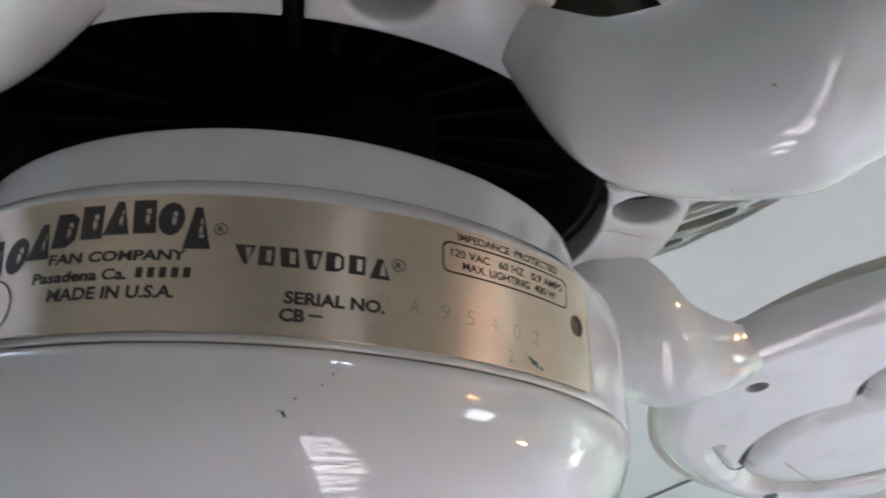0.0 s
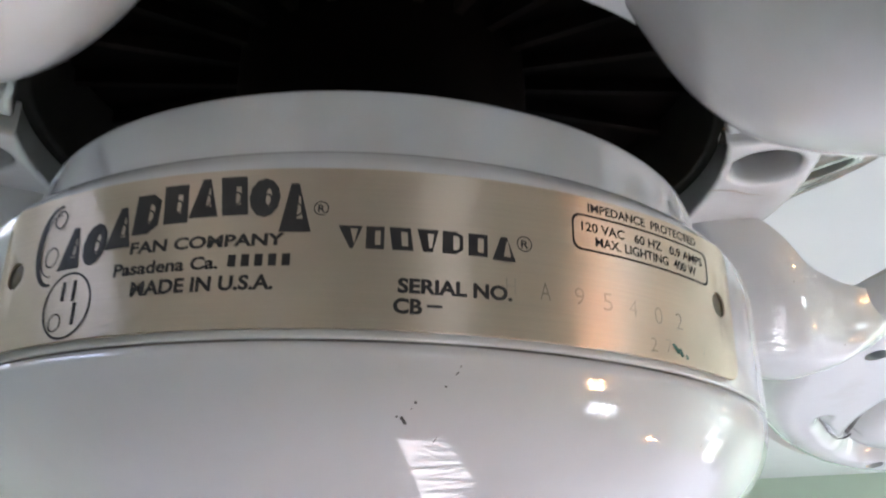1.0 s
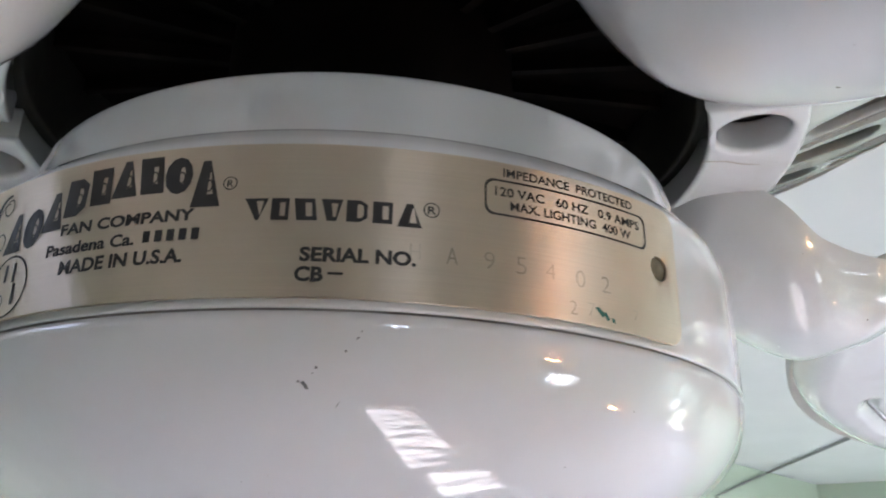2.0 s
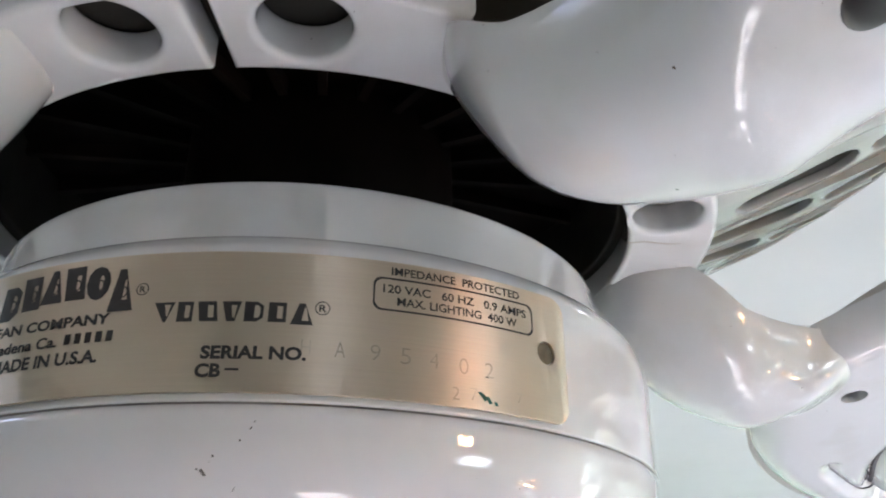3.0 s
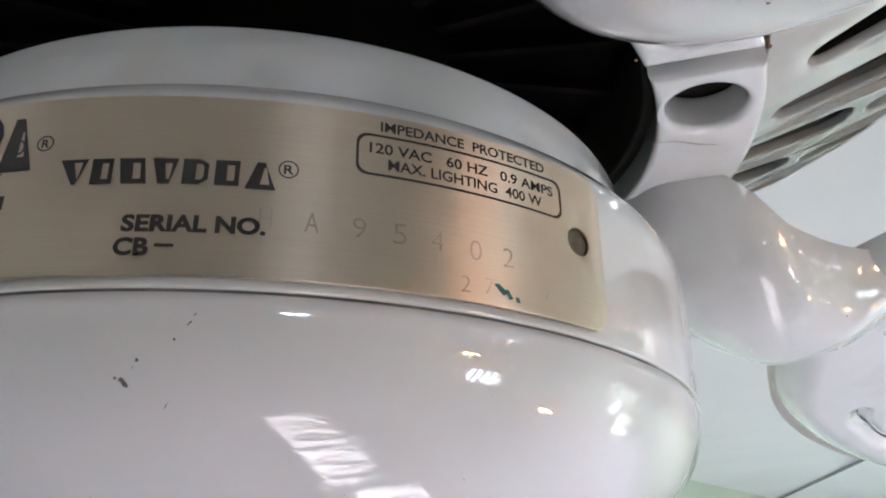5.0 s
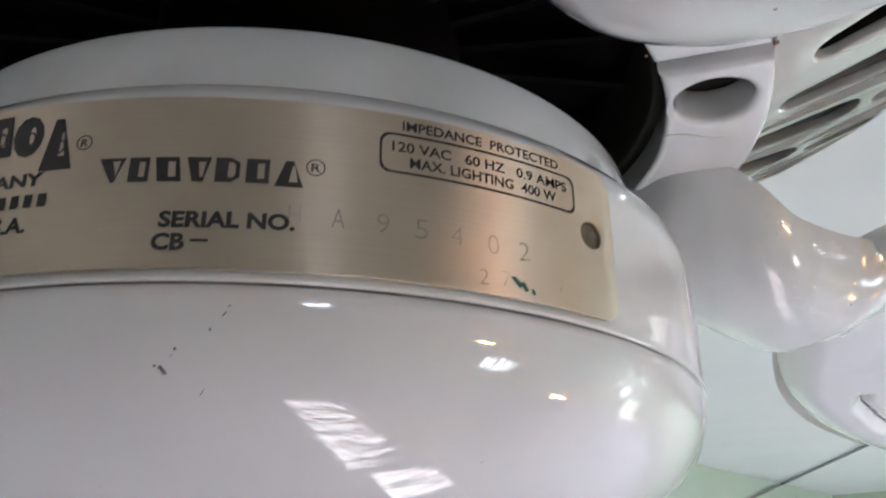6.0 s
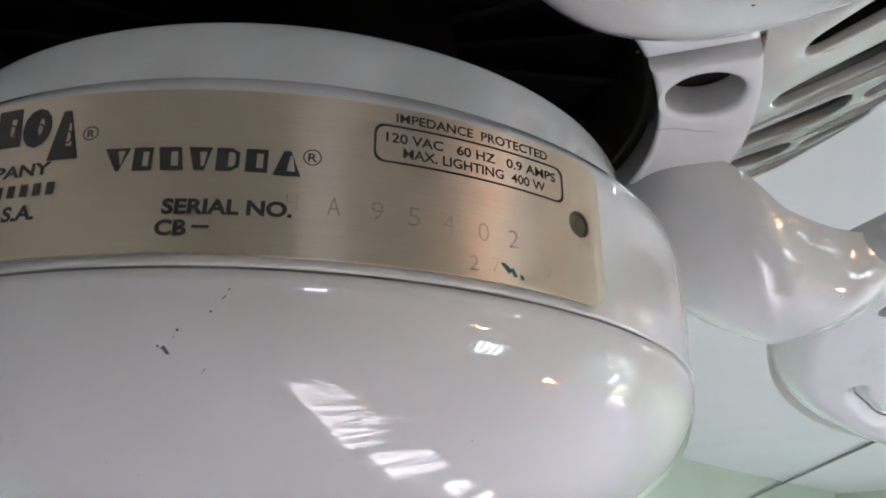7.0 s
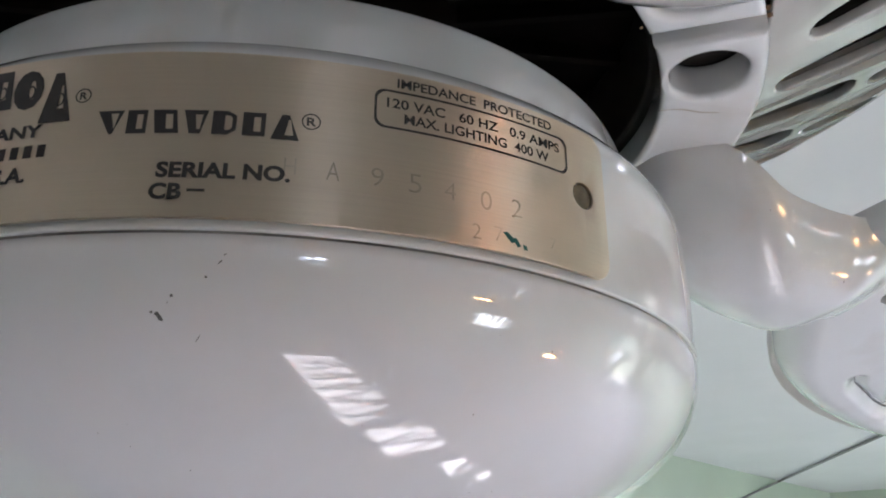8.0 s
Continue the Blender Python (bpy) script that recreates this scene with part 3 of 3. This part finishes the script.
# ---- irons and blades ----
PITCH = 12.0
ARM = [  # along the arm: u, half width, underside, upper side, fillet share
    (0.0672, 0.0096, 0.0505, 0.0540, 0.5),
    (0.0688, 0.0125, 0.0455, 0.0540, 0.4),
    (0.0720, 0.0152, 0.0388, 0.0540, 0.35),
    (0.0775, 0.0181, 0.0320, 0.0540, 0.3),
    (0.0840, 0.0200, 0.0276, 0.0520, 0.2),
    (0.0910, 0.0192, 0.0252, 0.0490, 0.1),
    (0.0980, 0.0174, 0.0240, 0.0468, 0.0),
    (0.1050, 0.0165, 0.0234, 0.0450, 0.0),
    (0.1100, 0.0164, 0.0238, 0.0440, 0.0),
    (0.1150, 0.0168, 0.0258, 0.0428, 0.0),
    (0.1200, 0.0170, 0.0283, 0.0412, 0.0),
    (0.1245, 0.0162, 0.0301, 0.0392, 0.0),
    (0.1300, 0.0140, 0.0313, 0.0378, 0.0),
    (0.1360, 0.0110, 0.0326, 0.0370, 0.0),
]
WING = [(0.1100, 0.0105), (0.1150, 0.0185), (0.1200, 0.0275), (0.1300, 0.0430), (0.1430, 0.0555), (0.1600, 0.0670), (0.1850, 0.0790), (0.2100, 0.0840), (0.2350, 0.0800),
        (0.2520, 0.0640), (0.2600, 0.0440), (0.2680, 0.0220), (0.2720, 0.0)]
BLADE_LINE = [(0.1190, 0.0), (0.1200, 0.0150), (0.1250, 0.0330), (0.1345, 0.0480), (0.1490, 0.0620), (0.1680, 0.0745), (0.1950, 0.0850), (0.2400, 0.0900), (0.4000, 0.0900), (0.5600, 0.0900),
              (0.5950, 0.0780), (0.6100, 0.0560), (0.6140, 0.0)]


def mirrored(half, n=6):
    """A closed outline from one half of it, given from the arm to the tip."""
    line = [tuple(p) for p in spline([(*p, 0) for p in half], n)]
    up = [(p[0], p[1]) for p in line]
    return up + [(u, -v) for u, v in reversed(up) if abs(v) > 1e-6]


def local(u, v, z):
    """Iron axes: u outwards, v along the turn."""
    return Vector((v, -u, z))


def to_iron(bm):
    for v in bm.verts:
        v.co = local(*v.co)
    return bm


def pitched(u, v, z):
    """On the pitched plane of the blade: the trailing side hangs lower."""
    k = min(max((u - 0.090) / 0.028, 0), 1)
    k = k * k * (3 - 2 * k)
    return z - v * math.tan(radians(PITCH)) * k


def arm_mesh():
    bm = bmesh.new()
    rings = []
    rows = spline([(*r[:3],) for r in ARM], 5)
    more = spline([(r[0], r[3], r[4]) for r in ARM], 5)
    half = 14
    lows_u, lows_z = [r.x for r in rows], [r.z for r in rows]
    for (u, w, zb), (_, zt, k) in zip(rows, more):
        k = min(max(k, 0), 1)
        ring = []
        for i in range(-half, half + 1):
            s = i / half
            soft = 0.5 - 0.5 * math.cos(math.pi * abs(s))
            hard = 1 - (1 - abs(s) ** 3.2) ** (1 / 2.2)
            h = k * soft + (1 - k) * hard
            vv = w * s + 0.0016 * min(max((u - 0.098) / 0.012, 0), 1)
            # the crest runs askew across the arm
            skew = 0.45 * vv * math.exp(-((u - 0.110) / 0.011) ** 2)
            low = float(np.interp(u + skew, lows_u, lows_z))
            z = low + (zt - low) * h * (1 - 0.28 * min(max((u - 0.072) / 0.02, 0), 1))
            ring.append(bm.verts.new((u, vv, pitched(u, vv, z))))
        edge_z = zb + (zt - zb) * (1 - 0.28 * min(max((u - 0.072) / 0.02, 0), 1))
        for i in range(half - 2, -half + 1, -2):
            s = i / half
            vv = w * s + 0.0016 * min(max((u - 0.098) / 0.012, 0), 1)
            ring.append(bm.verts.new((u, vv, pitched(u, vv, edge_z + (zt - edge_z + 0.001) * (1 - s * s)))))
        rings.append(ring)
    n = len(rings[0])
    for a, b in zip(rings, rings[1:]):
        for i in range(n):
            bm.faces.new((a[i], a[(i + 1) % n], b[(i + 1) % n], b[i]))
    bm.faces.new(rings[0])
    bm.faces.new(rings[-1])
    return bm


def flange_mesh(lead, trail, lead_in, trail_in, holes):
    """The flange sector with its two holes, (radius, angle) each; its ends run from the outer to the inner angles."""
    r0, r1 = 0.0671, 0.0846
    out = []
    for k in range(49):
        a = radians(lead + (trail - lead) * k / 48)
        r = r1 if abs(math.degrees(a)) > 10.6 else 0.0745
        out.append((r * math.cos(a), r * math.sin(a)))
    for k in range(25):
        a = radians(trail_in + (lead_in - trail_in) * k / 24)
        out.append((r0 * math.cos(a), r0 * math.sin(a)))
    spots = [(r * math.cos(radians(a)), r * math.sin(radians(a))) for r, a in holes]
    body = sheet([out] + [ring_of(x, y, 0.0066, 36) for x, y in spots], 0.0074, 0.0013, 3)
    return turned(body, pose(0, 0, Z_PAD + 0.0037))


HEART = [(0.1722, 0.0), (0.1690, 0.0040), (0.1648, 0.0100), (0.1624, 0.0195), (0.1660, 0.0360), (0.1768, 0.0545), (0.1880, 0.0625), (0.2020, 0.0640), (0.2220, 0.0570), (0.2400, 0.0320), (0.2480, 0.0)]
CURL = [(0.1768, 0.0530), (0.1772, 0.0560), (0.1750, 0.0572), (0.1690, 0.0540), (0.1620, 0.0490), (0.1550, 0.0440), (0.1515, 0.0390)]

GROOVE = (0.00375, 0.00240)


def near_line(P, line, closed):
    """Distances from the points P to a line of points."""
    Q = np.array(line)
    A, B = (Q, np.roll(Q, -1, 0)) if closed else (Q[:-1], Q[1:])
    best = np.full(len(P), 9.0)
    for a, b in zip(A, B):
        d = b - a
        t = np.clip(((P - a) @ d) / max(d @ d, 1e-12), 0, 1)
        best = np.minimum(best, np.hypot(*(P - a - t[:, None] * d).T))
    return best


def within(P, line):
    Q = np.array(line)
    inside = np.zeros(len(P), bool)
    for a, b in zip(Q, np.roll(Q, -1, 0)):
        if abs(b[1] - a[1]) > 1e-12:
            hit = ((a[1] > P[:, 1]) != (b[1] > P[:, 1])) & (P[:, 0] < (b[0] - a[0]) * (P[:, 1] - a[1]) / (b[1] - a[1]) + a[0])
            inside ^= hit
    return inside


def plate_mesh():
    """The blade plate: a rounded border, a groove and a raised heart-shaped panel on its underside."""
    rim = [Vector((u, v)) for u, v in mirrored(WING, 12)]
    heart, curl = mirrored(HEART), [(p.x, p.y) for p in spline([(u, v, 0) for u, v in CURL], 5)]
    centre = Vector((0.168, 0.0))
    rows = [1 - (k / 84) ** 1.3 for k in range(84)]
    P = np.array([tuple(centre + (q - centre) * f) for f in rows for q in rim] + [tuple(centre)])
    edge, line = near_line(P, [tuple(q) for q in rim], True), near_line(P, heart, True)
    scroll = np.minimum(near_line(P, curl, False), near_line(P * [1, -1], curl, False))
    panel = within(P, heart)
    H, E = 0.0092, 0.0100
    h = H * np.sqrt(1 - (1 - np.minimum(edge / E, 1)) ** 2)
    h -= np.where(panel, 0.0056 * (1 - np.sqrt(1 - (1 - np.minimum(line / 0.0115, 1)) ** 2)), 0.0052 * np.clip(1 - line / 0.0050, 0, 1) ** 1.8)
    h -= 0.0026 * np.clip(1 - scroll / 0.0032, 0, 1) ** 1.5
    bm = bmesh.new()
    n = len(rim)
    verts = [bm.verts.new((x, y, pitched(x, y, 0.0302 + H - d))) for (x, y), d in zip(P, h)]
    top = [bm.verts.new((q.x, q.y, pitched(q.x, q.y, 0.0302 + H))) for q in [centre + (q - centre) * 0.99 for q in rim]]
    for k in range(len(rows) - 1):
        for i in range(n):
            j = (i + 1) % n
            bm.faces.new((verts[k * n + i], verts[k * n + j], verts[k * n + n + j], verts[k * n + n + i]))
    last = (len(rows) - 1) * n
    for i in range(n):
        j = (i + 1) % n
        bm.faces.new((verts[last + i], verts[last + j], verts[-1]))
        bm.faces.new((verts[i], verts[j], top[j], top[i]))
    bm.faces.new(top)
    return bm


def drilled(bm, cutters):
    """Takes the cutters' volumes out of a closed mesh."""
    obs = []
    for b in (bm, cutters):
        me = bpy.data.meshes.new("solid")
        bmesh.ops.recalc_face_normals(b, faces=b.faces)
        b.to_mesh(me)
        b.free()
        obs.append(bpy.data.objects.new("solid", me))
        scene.collection.objects.link(obs[-1])
    mod = obs[0].modifiers.new("cut", "BOOLEAN")
    mod.operation, mod.object, mod.solver = "DIFFERENCE", obs[1], "EXACT"
    done = bpy.data.meshes.new_from_object(obs[0].evaluated_get(bpy.context.evaluated_depsgraph_get()))
    out = bmesh.new()
    out.from_mesh(done)
    bpy.data.meshes.remove(done)
    for ob in obs:
        me = ob.data
        bpy.data.objects.remove(ob)
        bpy.data.meshes.remove(me)
    return out


def hole_cutters(holes, depth):
    bm = bmesh.new()
    for u, v in holes:
        z = pitched(u, v, 0.0302)
        low = [bm.verts.new((u + 0.0031 * math.cos(k * math.pi / 12), v + 0.0031 * math.sin(k * math.pi / 12), z - 0.006)) for k in range(24)]
        top = [bm.verts.new((q.co.x, q.co.y, z + depth)) for q in low]
        bm.faces.new(low)
        bm.faces.new(top)
        for a, b, c, d in zip(low, low[1:] + low[:1], top[1:] + top[:1], top):
            bm.faces.new((a, b, c, d))
    return bm


def build_iron(angle, hole=0.1310, sector=(-37.3, 30.8, -39.3, 30.8, ((0.0751, -30.5), (0.0766, 22.0)))):
    """hole: where along the arm the first screw sits."""
    iron = part("blade_iron", to_iron(flange_mesh(*sector)), CAST, fan, "white enamelled cast blade iron with screw holes and scrolls", 35)
    holes = [(hole, 0.0), (0.2055, 0.0710), (0.2055, -0.0710)]
    part("arm", to_iron(drilled(arm_mesh(), hole_cutters(holes[:1], 0.0045))), CAST, iron, "bulging white cast arm", 50)
    part("blade_plate", to_iron(drilled(plate_mesh(), hole_cutters(holes, 0.0045))), CAST, iron, "white cast plate with rounded border and scroll relief", 50)
    for sgn in (1, -1):
        # thin dark lines along the heart groove and the curl
        for trail_line, wide in ((HEART[:6], 0.00070), (CURL, 0.00030)):
            line = [Vector((p.x, sgn * p.y, pitched(p.x, sgn * p.y, 0.0302 + GROOVE[trail_line is CURL]))) for p in spline([(u, v, 0) for u, v in trail_line], 6)]
            part("groove_line", to_iron(tube(line, wide, 6)), SEAM_AND_GROOVE, iron, "dark line in the groove")
    for u, v in holes:
        head = lathe([(0.0002, 0.0018), (0.0014, 0.0020), (0.0022, 0.0027), (0.0027, 0.0040), (0.0031, 0.0044)], 24)
        for q in head.verts:
            q.co = Vector((u + q.co.x, v + q.co.y, pitched(u + q.co.x, v + q.co.y, 0.0300 + q.co.z)))
        part("screw", to_iron(head), SCREW, iron, "dark steel screw sunk in its hole")
    iron.matrix_world = pose(0, 0, 0, 0, 0, angle)
    return iron


def build_blade(angle):
    bm = sheet([mirrored(BLADE_LINE)], 0.0062, 0.0012, 2)
    for v in bm.verts:
        v.co.y += 0.0028
        v.co.z = pitched(v.co.x, v.co.y, v.co.z + 0.0302 + 0.0074 + 0.0031)
    blade = part("blade", to_iron(bm), BLADE, fan, "white painted wooden fan blade", 40)
    blade.matrix_world = pose(0, 0, 0, 0, 0, angle)
    return blade


TURNS = [44.3, 114.4, 186.0, 260.0, 335.0]
build_iron(TURNS[0], 0.1245, (-35.9, 30.1, -35.9, 27.8, ((0.0763, -26.9), (0.0763, 21.5))))
build_blade(TURNS[0])
first_iron, first_blade = build_iron(TURNS[1]), build_blade(TURNS[1])
for turn in TURNS[2:]:
    for ob in (first_iron, first_blade):
        copy_thing(ob, pose(0, 0, 0, 0, 0, turn))


# ---- wear ----
STAIN = plain("old_dirt", (0.52, 0.45, 0.37), 0.8, 0.0, (0.42, 0.35, 0.28), 700)
RUST = plain("rusty_chip", (0.30, 0.17, 0.08), 0.8, 0.0, (0.16, 0.09, 0.05), 900)


def build_chip(angle, radius, z, size):
    """A small uneven rusty chip on a flange's edge."""
    bm = bmesh.new()
    bmesh.ops.create_icosphere(bm, subdivisions=2, radius=size)
    for v in bm.verts:
        v.co *= 0.7 + 0.6 * random.random()
        v.co.z *= 0.6
    a = radians(angle)
    part("rust_chip", turned(bm, Matrix.Translation((radius * math.sin(a), -radius * math.cos(a), z))), RUST, fan, "small rusty chip in the enamel", 0)


for angle, radius, z, size in ((74.6, 0.0849, 0.0514, 0.00050), (73.9, 0.0850, 0.0522, 0.00040), (74.9, 0.0848, 0.0530, 0.00045), (69.6, 0.0668, 0.0509, 0.00025)):
    build_chip(angle, radius, z, size)
# a thin line of old dirt beside the flange's screw hole
stain = spline([(0.0612, -0.0262, 0), (0.0650, -0.0278, 0), (0.0690, -0.0279, 0), (0.0725, -0.0287, 0)], 6)
stain = part("dirt_line", to_iron(tube([(p.x, p.y, Z_PAD) for p in stain], 0.00013, 5, taper=lambda t: 0.4 + 0.6 * math.sin(math.pi * t))), STAIN, first_iron, "thin brown line of dirt")
hair = spline([(0.1846, 0.0426, 0), (0.1980, 0.0490, 0), (0.2125, 0.0552, 0)], 6)
hair = tube([(p.x, p.y, pitched(p.x, p.y, 0.0301)) for p in hair], 0.00014, 5)
strand = part("hair_scratch", to_iron(hair), RUST, fan, "thin brown scratch on the iron")
strand.matrix_world = pose(0, 0, 0, 0, 0, TURNS[1])
